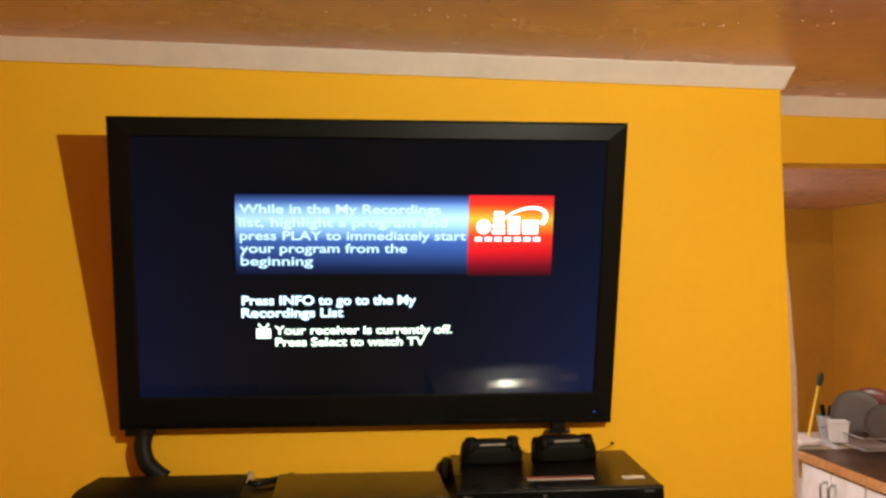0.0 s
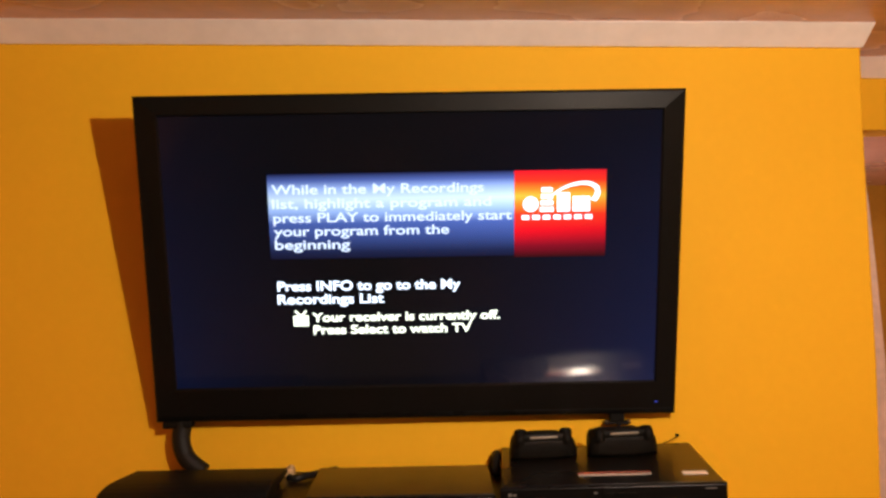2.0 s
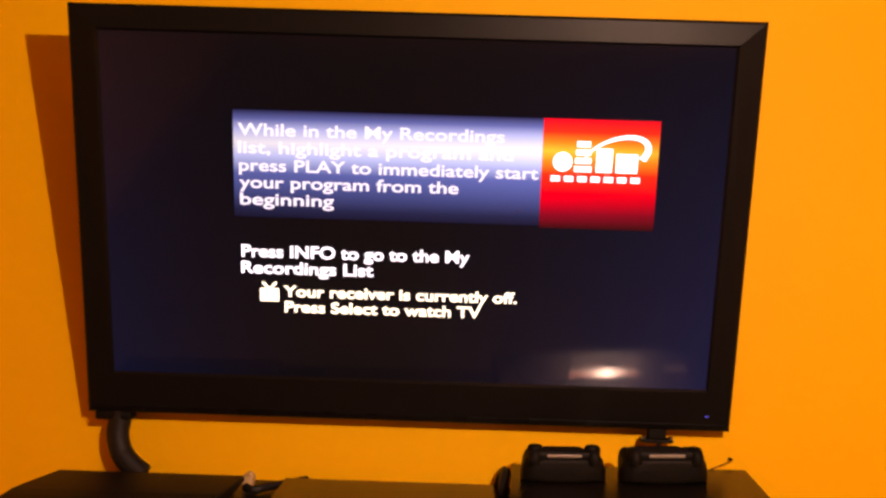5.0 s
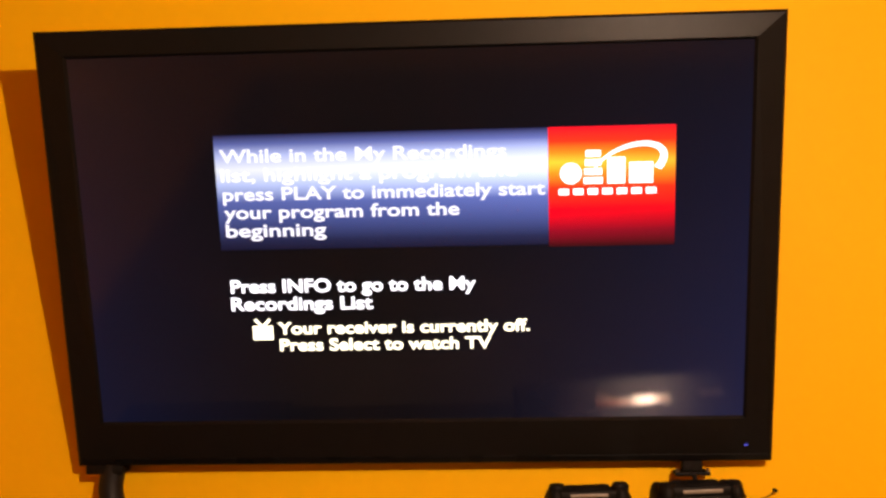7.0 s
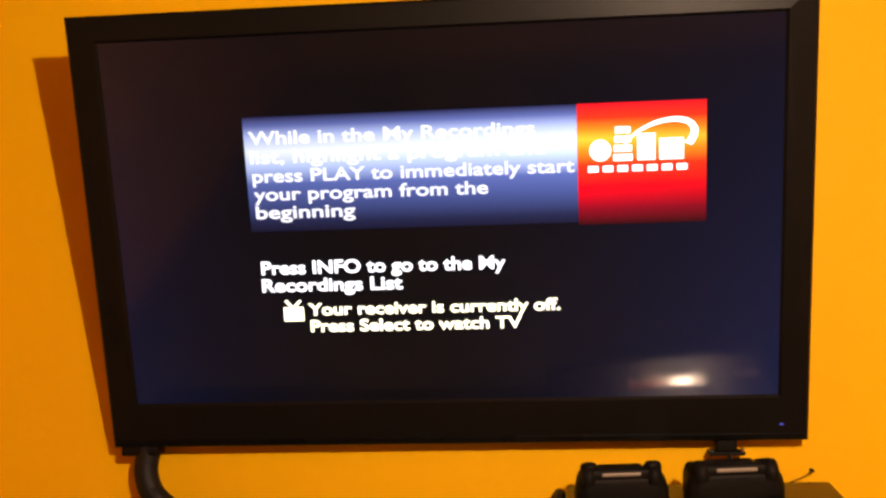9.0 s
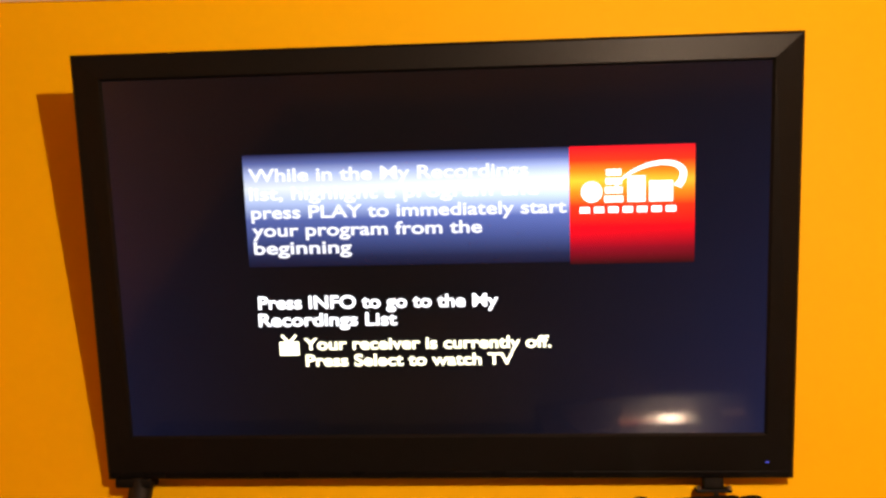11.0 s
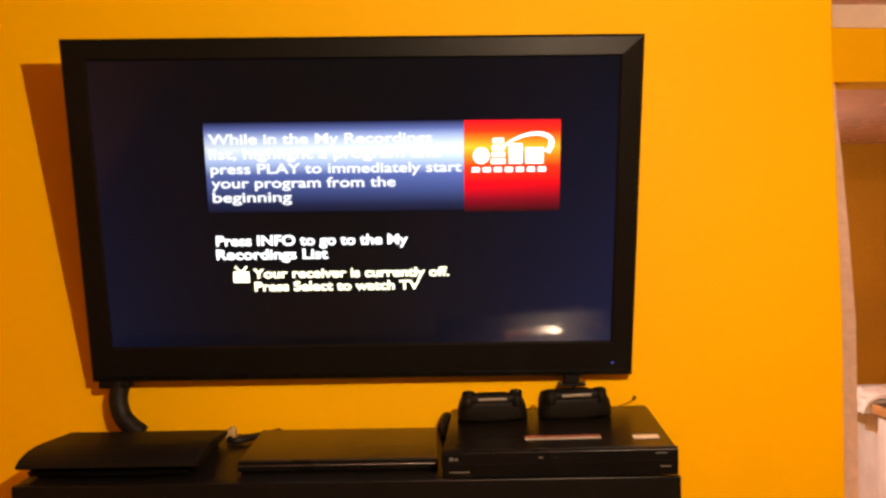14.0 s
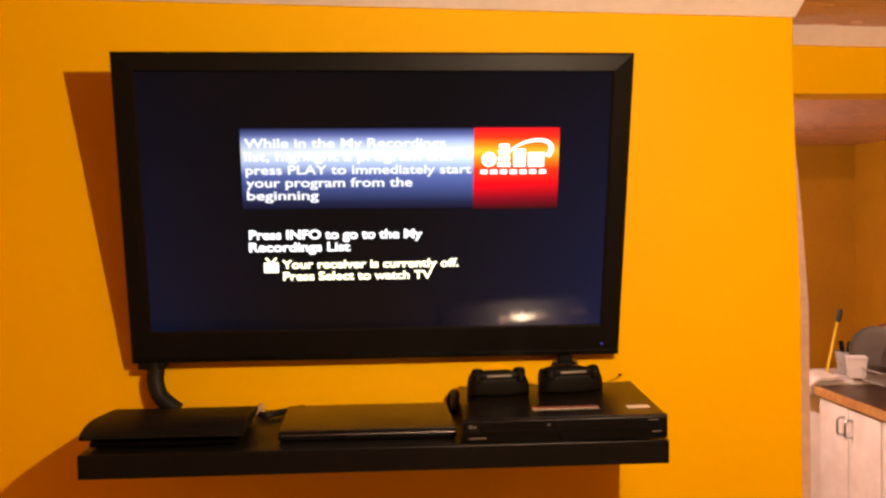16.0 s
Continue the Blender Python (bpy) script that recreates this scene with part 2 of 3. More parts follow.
def tube(points, radius, steps=10, ridges=0.0, into=None, smooth=8):
    """A round cable or bar through points, smoothed between them; ridges gives it a corrugated skin."""
    bm = into or bmesh.new()
    pts = [Vector(p) for p in points]
    line = []
    for i in range(len(pts) - 1):
        p0, p1, p2, p3 = pts[max(i - 1, 0)], pts[i], pts[i + 1], pts[min(i + 2, len(pts) - 1)]
        for k in range(smooth):
            u = k / smooth
            line.append(0.5 * ((2 * p1) + (p2 - p0) * u + (2 * p0 - 5 * p1 + 4 * p2 - p3) * u * u + (3 * p1 - p0 - 3 * p2 + p3) * u ** 3))
    line.append(pts[-1])
    rings = []
    side = None
    for i, p in enumerate(line):
        d = (line[min(i + 1, len(line) - 1)] - line[max(i - 1, 0)]).normalized()
        if side is None:
            side = d.orthogonal().normalized()
        side = (side - d * side.dot(d)).normalized()
        other = d.cross(side)
        r = radius * (1 + (ridges if i % 2 else 0))
        rings.append([bm.verts.new(p + side * r * math.cos(2 * math.pi * k / steps) + other * r * math.sin(2 * math.pi * k / steps)) for k in range(steps)])
    for p, q in zip(rings, rings[1:]):
        for k in range(steps):
            bm.faces.new((p[k], p[(k + 1) % steps], q[(k + 1) % steps], q[k]))
    bm.faces.new(rings[0][::-1])
    bm.faces.new(rings[-1])
    bmesh.ops.recalc_face_normals(bm, faces=bm.faces)
    return bm


def mesh_of(name, bm, mat, smooth=None):
    me = bpy.data.meshes.new(name)
    bm.to_mesh(me)
    bm.free()
    me.materials.append(mat)
    if smooth:
        me.shade_smooth() if smooth is True else me.set_sharp_from_angle(angle=radians(smooth))
        for p in me.polygons:
            p.use_smooth = True
        if smooth is not True:
            me.set_sharp_from_angle(angle=radians(smooth))
    return me


def part(name, bm, mat, parent, label="", smooth=40):
    ob = new(name, mesh_of(name, bm, mat, smooth))
    ob.parent = parent
    if smooth:
        even = ob.modifiers.new("even_shading", "WEIGHTED_NORMAL")
        even.mode, even.weight, even.keep_sharp = "FACE_AREA", 100, True
    return tagged(ob, label)


def thing(name, label, category, at=None, group="", kind=""):
    ob = new(name)
    ob.empty_display_size = 0.05
    if at is not None:
        ob.matrix_basis = at
    return tagged(ob, label, category, group, kind)


def solid(name, bm, mat, label, category, kind="", group="", smooth=40):
    return tagged(new(name, mesh_of(name, bm, mat, smooth)), label, category, group, kind)


# ---- the rooms ----
def rooms():
    s = "structure"
    solid("floor", box(-1.8, 2.75, -7.1, 3.0, -0.1, 0.0), FLOOR, "brown tiled floor of the living room and kitchen", "floor", s)
    # the wall behind the television: its free edge flares a little towards the floor
    edge = [(-1.8, 0.0), (1.026, 0.0), (1.024, 0.96), (1.021, 1.42), (1.013, 1.66), (1.005, 1.93), (1.0025, 2.126), (1.0025, 2.25), (-1.8, 2.25)]
    wt = solid("wall_north", prism(edge, "y", 0.0, 0.37, 0.0), ORANGE, "bright orange painted wall behind the television", "wall", s, smooth=None)
    w = wt.modifiers.new("worn_edge", "BEVEL")
    w.width, w.segments, w.limit_method = 0.006, 3, "ANGLE"
    solid("wall_west", box(-1.92, -1.80, -7.1, 0.37, 0, 2.25), ORANGE, "orange painted side wall of the living room", "wall", s)
    solid("wall_south", box(-1.92, 2.75, -7.22, -7.1, 0, 2.25), ORANGE, "orange painted back wall of the living room", "wall", s)
    solid("wall_east", box(2.50, 2.75, -7.1, 0.45, 0, 2.25), ORANGE, "orange painted side wall opposite the west wall", "wall", s)
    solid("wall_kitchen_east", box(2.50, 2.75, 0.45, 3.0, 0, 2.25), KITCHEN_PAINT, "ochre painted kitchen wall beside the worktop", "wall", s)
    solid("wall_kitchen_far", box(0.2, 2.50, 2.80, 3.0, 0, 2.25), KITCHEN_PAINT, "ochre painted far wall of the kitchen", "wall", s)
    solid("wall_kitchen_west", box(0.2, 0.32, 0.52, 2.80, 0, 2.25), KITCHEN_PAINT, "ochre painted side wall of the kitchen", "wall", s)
    # the header over the opening to the kitchen, and the bare plaster jamb at its side
    solid("wall_header", box(0.98, 2.50, 0.372, 0.52, 1.983, 2.25), ORANGE, "orange painted header over the kitchen opening", "wall", s)
    jamb = [(0.9, 0.0), (1.207, 0.0), (1.205, 0.89), (1.200, 1.39), (1.184, 1.61), (1.168, 1.79), (1.155, 1.91), (1.152, 1.981), (0.9, 1.981)]
    solid("trim_jamb", prism(jamb, "y", 0.374, 0.52, 0.0), PLASTER, "uneven bare pink plaster jamb of the kitchen opening", "jamb", s, smooth=None)

    # ceilings: the living room's falls slightly to the east
    def slope(x):
        return 2.1895 - 0.0226 * x
    bm = bmesh.new()
    nx, ny = 56, 90
    grid = [[bm.verts.new((-1.8 + 4.30 * i / nx, -7.1 + 7.475 * j / ny,
                           slope(-1.8 + 4.30 * i / nx) + 0.003 * noise.noise(Vector((i * 0.35, j * 0.4, 0))))) for j in range(ny + 1)] for i in range(nx + 1)]
    for i in range(nx):
        for j in range(ny):
            bm.faces.new((grid[i][j], grid[i][j + 1], grid[i + 1][j + 1], grid[i + 1][j]))
    r = bmesh.ops.extrude_face_region(bm, geom=bm.faces[:])
    bmesh.ops.translate(bm, vec=(0, 0, 0.12), verts=[v for v in r["geom"] if isinstance(v, bmesh.types.BMVert)])
    bmesh.ops.recalc_face_normals(bm, faces=bm.faces)
    solid("ceiling", bm, CEILING_PAINT, "uneven glossy painted ceiling of the living room", "ceiling", s)
    # hardened drips of gloss paint under it, in loose clusters
    rnd = random.Random(11)
    dr = bmesh.new()
    for c in range(34):
        cx, cy = rnd.uniform(-0.6, 1.0), rnd.uniform(-0.85, -0.08)
        for k in range(rnd.choice((1, 2, 3, 6))):
            x, y = cx + rnd.gauss(0, 0.025), min(-0.07, cy + rnd.gauss(0, 0.03))
            z = slope(x) + 0.003 * noise.noise(Vector(((x + 1.8) * nx / 4.30 * 0.35, (y + 7.1) * ny / 7.475 * 0.4, 0))) + 0.0006
            w, h = rnd.uniform(0.0012, 0.0032), rnd.uniform(0.0015, 0.0034)
            turned([(w, 0.0), (w * 0.92, -h * 0.4), (w * 0.66, -h * 0.78), (w * 0.3, -h * 0.97), (0.0, -h)], (x, y, z), 10, dr)
    solid("paint_drips", dr, DRIP_PAINT, "small hardened drips of gloss paint under the ceiling", "paint drips", "stuff", smooth=80)
    solid("ceiling_kitchen", box(0.2, 2.50, 0.52, 2.8, 2.01, 2.15), CEILING_PAINT, "pale painted ceiling of the kitchen", "ceiling", s)

    # cornices: a stepped, slanting board under the ceiling
    def cornice(name, x0, x1, y, label, mitre=0.0):
        bm = bmesh.new()
        prof = [(0.0, -0.046), (-0.005, -0.046), (-0.024, -0.026), (-0.049, -0.0015), (-0.050, 0.02), (0.0, 0.02)]
        a = [bm.verts.new((x0, y + u, slope(x0) + v)) for u, v in prof]
        b = [bm.verts.new((x1 - mitre * u, y + u, slope(x1) + v)) for u, v in prof]
        bm.faces.new(a)
        bm.faces.new(b[::-1])
        for i in range(len(prof)):
            k = (i + 1) % len(prof)
            bm.faces.new((a[i], b[i], b[k], a[k]))
        bmesh.ops.recalc_face_normals(bm, faces=bm.faces)
        solid(name, bm, TRIM_PAINT, label, "cornice", s, smooth=None)
    cornice("trim_cornice", -1.8, 1.0035, -0.002, "white painted cornice board along the orange wall", 0.25)
    cornice("trim_cornice_header", 1.003, 2.50, 0.370, "white painted cornice board along the header")
    solid("baseboard", box(-1.8, 1.024, -0.018, -0.002, 0.0, 0.09, 0.004), TRIM_PAINT, "white painted baseboard along the orange wall", "baseboard", s)


# ---- television ----
TILT = 13.6
TV_H = 0.687
SX0, SX1, SZ0, SZ1 = -0.503, 0.507, 0.075, 0.647


def ring(x0, x1, z0, z1, X0, X1, Z0, Z1, y_in, y_out, lip):
    """A frame between an outer and an inner rectangle, standing proud in -y, with chamfered edges."""
    bm = bmesh.new()
    loops = []
    for (a0, a1, c0, c1, y) in ((x0, x1, z0, z1, y_in), (x0, x1, z0, z1, y_out + lip), (x0 + lip, x1 - lip, z0 + lip, z1 - lip, y_out),
                                (X0 - lip, X1 + lip, Z0 - lip, Z1 + lip, y_out), (X0, X1, Z0, Z1, y_out + lip), (X0, X1, Z0, Z1, y_in)):
        k = {1: 0.003, 2: 0.003, 3: -0.002}.get(len(loops), 0.0)
        loops.append([bm.verts.new(v) for v in ((a0, y, c0), (a1, y, c0), (a1, y + k, c1), (a0, y + k, c1))])
    for p, q in zip(loops, loops[1:] + loops[:1]):
        for i in range(4):
            bm.faces.new((p[i], p[(i + 1) % 4], q[(i + 1) % 4], q[i]))
    bmesh.ops.recalc_face_normals(bm, faces=bm.faces)
    return bm


def written(words, x, z, width, cap, mat, parent, bold=0.0, y=-0.0035):
    cu = bpy.data.curves.new("text_line", "FONT")
    cu.body = words
    cu.offset = bold
    ob = new("text_line", cu)
    bpy.context.view_layer.update()
    me = bpy.data.meshes.new_from_object(ob)
    bpy.data.objects.remove(ob)
    xs = [v.co.x for v in me.vertices]
    k = width / (max(xs) - min(xs))
    lo = min(xs)
    c = cap / 0.70
    for v in me.vertices:
        v.co = (x + (v.co.x - lo) * k, y, z + v.co.y * c)
    me.materials.clear()
    me.materials.append(mat)
    o = new("text_line", me)
    o.parent = parent
    return tagged(o, "glowing words: " + words)


def television():
    tv = thing("television", "large black wall-mounted television tilted forward, showing a text message", "television",
               pose(-0.0025, -0.038, 1.325, TILT, 0.12, 0.32) @ Matrix.Scale(1.018, 4))
    bez = part("bezel", ring(-0.551, 0.5535, 0.0, TV_H + 0.001, SX0, SX1, SZ0, SZ1, 0.007, -0.004, 0.004), BEZEL, tv, "gloss black plastic bezel", smooth=None)
    part("lower_trim", box(-0.546, 0.546, -0.0065, -0.0042, 0.004, 0.014, 0.001), GLOSS_BLACK, bez, smooth=None)
    part("back_shell", prism([(0.004, 0.006), (0.012, 0.006), (0.032, 0.045), (0.034, 0.58), (0.009, TV_H - 0.018), (0.004, TV_H - 0.018)], "x", -0.545, 0.545, 0.003), MATT_BLACK, tv)
    part("electronics_housing", prism([(0.033, 0.07), (0.040, 0.07), (0.062, 0.16), (0.072, 0.24), (0.072, 0.50), (0.033, 0.53)], "x", -0.36, 0.36, 0.006), MATT_BLACK, tv)
    scr = part("screen", box(SX0 - 0.001, SX1 + 0.001, 0.0, 0.003, SZ0 - 0.001, SZ1 + 0.001), SCREEN, tv, "dark blue lit screen with a message", smooth=None)
    part("power_light", box(0.509, 0.515, -0.006, -0.0035, 0.0270, 0.0292, 0.0006), LED_BLUE, bez, "small blue power light", smooth=None)
    for x in (-0.2, 0.2):
        part("mount_arm", prism([(0.045, 0.24), (0.073, 0.24), (0.160, 0.52), (0.172, 0.60), (0.045, 0.60)], "x", x - 0.012, x + 0.012), MATT_BLACK, tv, smooth=None)
    # the picture: a blue band, a red band with a mark, and lines of text
    part("blue_banner", box(-0.291, 0.2095, -0.0016, -0.0004, 0.352, 0.528), BLUE_BAND, scr, "glowing blue banner", smooth=None)
    red = part("red_banner", box(0.210, 0.397, -0.0016, -0.0004, 0.348, 0.528), RED_BAND, scr, "glowing red and orange banner with a white mark", smooth=None)
    for words, x, z, x1 in (("While in the My Recordings", -0.283, 0.487, 0.148), ("list, highlight a program and", -0.283, 0.458, 0.163),
                            ("press PLAY to immediately start", -0.282, 0.429, 0.205), ("your program from the", -0.282, 0.401, 0.076),
                            ("beginning", -0.281, 0.373, -0.127)):
        written(words, x, z, x1 - x, 0.0195, TEXT_BANNER, scr, 0.018)
    for words, x, z, x1 in (("Press INFO to go to the My", -0.280, 0.285, 0.098), ("Recordings List", -0.281, 0.257, -0.061)):
        written(words, x, z, x1 - x, 0.0200, TEXT_WHITE, scr, 0.022)
    for words, x, z, x1 in (("Your receiver is currently off.", -0.211, 0.218, 0.179), ("Press Select to watch TV", -0.209, 0.191, 0.120)):
        written(words, x, z, x1 - x, 0.0185, TEXT_YELLOW, scr, 0.021)
    # the small set-shaped sign before the yellow lines
    ic = box(-0.250, -0.219, -0.0035, -0.0025, 0.209, 0.231, 0.0)
    for a, b in (((-0.236, 0.231), (-0.246, 0.242)), ((-0.233, 0.231), (-0.223, 0.242))):
        d = Vector((b[0] - a[0], 0, b[1] - a[1])).normalized() * 0.002
        n = Vector((-d.z, 0, d.x))
        q = [ic.verts.new(Vector((p[0], -0.0035, p[1])) + s * n) for p, s in ((a, 1), (a, -1), (b, -1), (b, 1))]
        ic.faces.new(q)
    part("set_sign", ic, TEXT_YELLOW, scr, "small glowing set-shaped sign", smooth=None)
    # the mark on the red band, in plain shapes
    def arc(name, cx, cz, rx, rz, a0, a1, w0, w1, tilt=0.0, steps=28):
        mk = bmesh.new()
        prev = None
        for i in range(steps + 1):
            u = i / steps
            a = radians(a0 + (a1 - a0) * u)
            w = (w0 + (w1 - w0) * u) / 2
            pair = []
            for s in (-1, 1):
                px, pz = (rx + s * w) * math.cos(a), (rz + s * w) * math.sin(a)
                ct, st = math.cos(radians(tilt)), math.sin(radians(tilt))
                pair.append(mk.verts.new((cx + px * ct - pz * st, -0.0035, cz + px * st + pz * ct)))
            if prev:
                mk.faces.new((prev[0], prev[1], pair[1], pair[0]))
            prev = pair
        part(name, mk, LOGO_WHITE, red, smooth=None)

    def bar(x0, x1, z0, z1):
        part("white_bar", box(x0, x1, -0.0035, -0.0025, z0, z1), LOGO_WHITE, red, smooth=None)
    arc("white_swoosh", 0.328, 0.470, 0.054, 0.027, 168, -45, 0.002, 0.012, 20)
    arc("white_disc", 0.243, 0.459, 0.008, 0.008, 0, 360, 0.0158, 0.0158)
    for k in range(4):
        bar(0.262 + 0.001 * k, 0.290 - 0.001 * k, 0.443 + 0.0135 * k, 0.4525 + 0.0135 * k)
    bar(0.297, 0.323, 0.443, 0.482)
    bar(0.329, 0.364, 0.443, 0.474)
    for k in range(7):
        bar(0.225 + 0.0215 * k, 0.240 + 0.0215 * k, 0.427, 0.4360)
    return tv


# ---- shelf and what stands on it ----
FRONT_Y, FRONT_Z, SAG = -0.400, 1.1965, 1.3


def on_shelf(x, y, turn=0.0, lift=0.0, lean=0.0):
    """A pose on the shelf, which sags a little towards its front."""
    m = pose(0, FRONT_Y, FRONT_Z, SAG, 0, 0) @ pose(x, (y - FRONT_Y) / math.cos(radians(SAG)), lift + 0.0008, 0, lean, turn)
    return m


def shelf():
    sh = thing("floating_shelf", "long black floating shelf fixed to the wall under the television", "shelf", pose(0, FRONT_Y, FRONT_Z, SAG, 0, 0))
    part("board", box(-0.589, 0.575, 0.0165, 0.399, -0.044, 0.0, 0.002), SHELF_BLACK, sh, smooth=None)
    part("front_edge", box(-0.591, 0.577, 0.0, 0.0162, -0.0475, 0.0005, 0.002), SHELF_BLACK, sh, smooth=None)
    return sh


def game_console():
    c = thing("game_console", "black two-layer game console with an arched top on the shelf", "game console", on_shelf(-0.436, -0.085))
    # a set-back lower body under an overhanging top that arches up towards the front
    part("lower_layer", prism([(0.0, 0.003), (-0.262, 0.003), (-0.272, 0.0145), (0.0, 0.0145)], "x", -0.144, 0.144, 0.002), MATT_BLACK, c)
    part("groove", box(-0.140, 0.140, -0.250, -0.004, 0.0147, 0.0158), MATT_BLACK, c, smooth=None)
    part("upper_layer", prism([(0.0, 0.0160), (0.0, 0.0265), (-0.05, 0.0310), (-0.10, 0.0355), (-0.15, 0.0400), (-0.19, 0.0425), (-0.225, 0.0420), (-0.250, 0.0395),
                               (-0.270, 0.0350), (-0.283, 0.0295), (-0.288, 0.0250), (-0.280, 0.0205), (-0.262, 0.0160)], "x", -0.160, 0.160, 0.0025), MATT_BLACK, c, smooth=50)
    for x in (-0.12, 0.12):
        part("foot", box(x - 0.02, x + 0.02, -0.22, -0.03, -0.0008, 0.0032, 0.001), RUBBER, c, smooth=None)
    part("front_slot", box(-0.05, 0.09, -0.2735, -0.2680, 0.0070, 0.0085), GLOSS_BLACK, c, smooth=None)
    return c


def disc_player():
    d = thing("disc_player", "slim glossy black disc player with a silver front line", "disc player", on_shelf(-0.027, -0.068))
    part("case", box(-0.182, 0.178, -0.256, 0.0, 0.003, 0.021, 0.002), PLAYER_TOP, d)
    part("front_panel", box(-0.183, 0.179, -0.264, -0.2562, 0.002, 0.0205, 0.002), GLOSS_BLACK, d)
    part("silver_line", box(-0.180, 0.176, -0.2660, -0.2642, 0.0120, 0.0136, 0.0006), SILVER, d, "thin silver trim line", smooth=None)
    part("disc_tray", box(-0.13, 0.02, -0.2652, -0.2642, 0.0045, 0.0115, 0.0004), GLOSS_BLACK, d, smooth=None)
    for k in range(3):
        part("button", box(0.10 + 0.022 * k, 0.114 + 0.022 * k, -0.2660, -0.2642, 0.006, 0.0105, 0.0008), MATT_BLACK, d, smooth=None)
    for x in (-0.15, 0.15):
        part("foot", box(x - 0.015, x + 0.015, -0.24, -0.03, -0.0008, 0.0032, 0.001), RUBBER, d, smooth=None)
    return d


def receiver():
    r = thing("satellite_receiver", "wide glossy black satellite receiver with small stickers on its top", "receiver", on_shelf(0.385, -0.036, -3.5, 0.0042, -1.2))
    H = 0.0475
    part("case", box(-0.201, 0.204, -0.359, 0.0, 0.005, H, 0.002), BOX_TOP, r)
    fp = part("front_panel", prism([(-0.3592, -0.0014), (-0.366, -0.0010), (-0.3695, 0.024), (-0.3690, 0.0430), (-0.3655, H - 0.0005), (-0.3592, H - 0.0005)], "x", -0.204, 0.207, 0.0012), GLOSS_BLACK, r)
    part("flap_line", box(-0.200, 0.200, -0.3700, -0.3685, 0.0232, 0.0242), MATT_BLACK, fp, smooth=None)
    # printed marks: plain bars
    for x0, x1, z0, z1 in ((-0.190, -0.183, 0.0310, 0.0365), (-0.181, -0.175, 0.0310, 0.0350), (-0.190, -0.155, 0.0095, 0.0110),
                           (0.168, 0.188, 0.0365, 0.0383), (0.176, 0.194, 0.0130, 0.0145), (-0.034, -0.027, 0.0325, 0.0350)):
        part("printed_mark", box(x0, x1, -0.3704, -0.3680, z0, z1), GREY_MARK, fp, smooth=None)
    for k in range(3):
        part("button", box(-0.010 + 0.020 * k, 0.002 + 0.020 * k, -0.3702, -0.3680, 0.0300, 0.0335, 0.0008), MATT_BLACK, fp, smooth=None)
    part("red_sticker", box(-0.055, 0.082, -0.280, -0.265, H + 0.0002, H + 0.0010), STICKER_RED, r, "glossy red upper half of a long sticker", smooth=None)
    part("cream_sticker", box(-0.055, 0.082, -0.292, -0.2802, H + 0.0002, H + 0.0010), LABEL_CREAM, r, "glossy cream lower half of a long sticker", smooth=None)
    part("small_sticker", box(0.140, 0.186, -0.302, -0.276, H + 0.0002, H + 0.0010), STICKER, r, "small cream sticker", smooth=None)
    for x in (-0.17, 0.17):
        for y in (-0.30, -0.04):
            part("foot", turned([(0.012, -0.0005), (0.013, 0.003), (0.012, 0.0055)], (x, y, 0), 16), RUBBER, r)
    return r


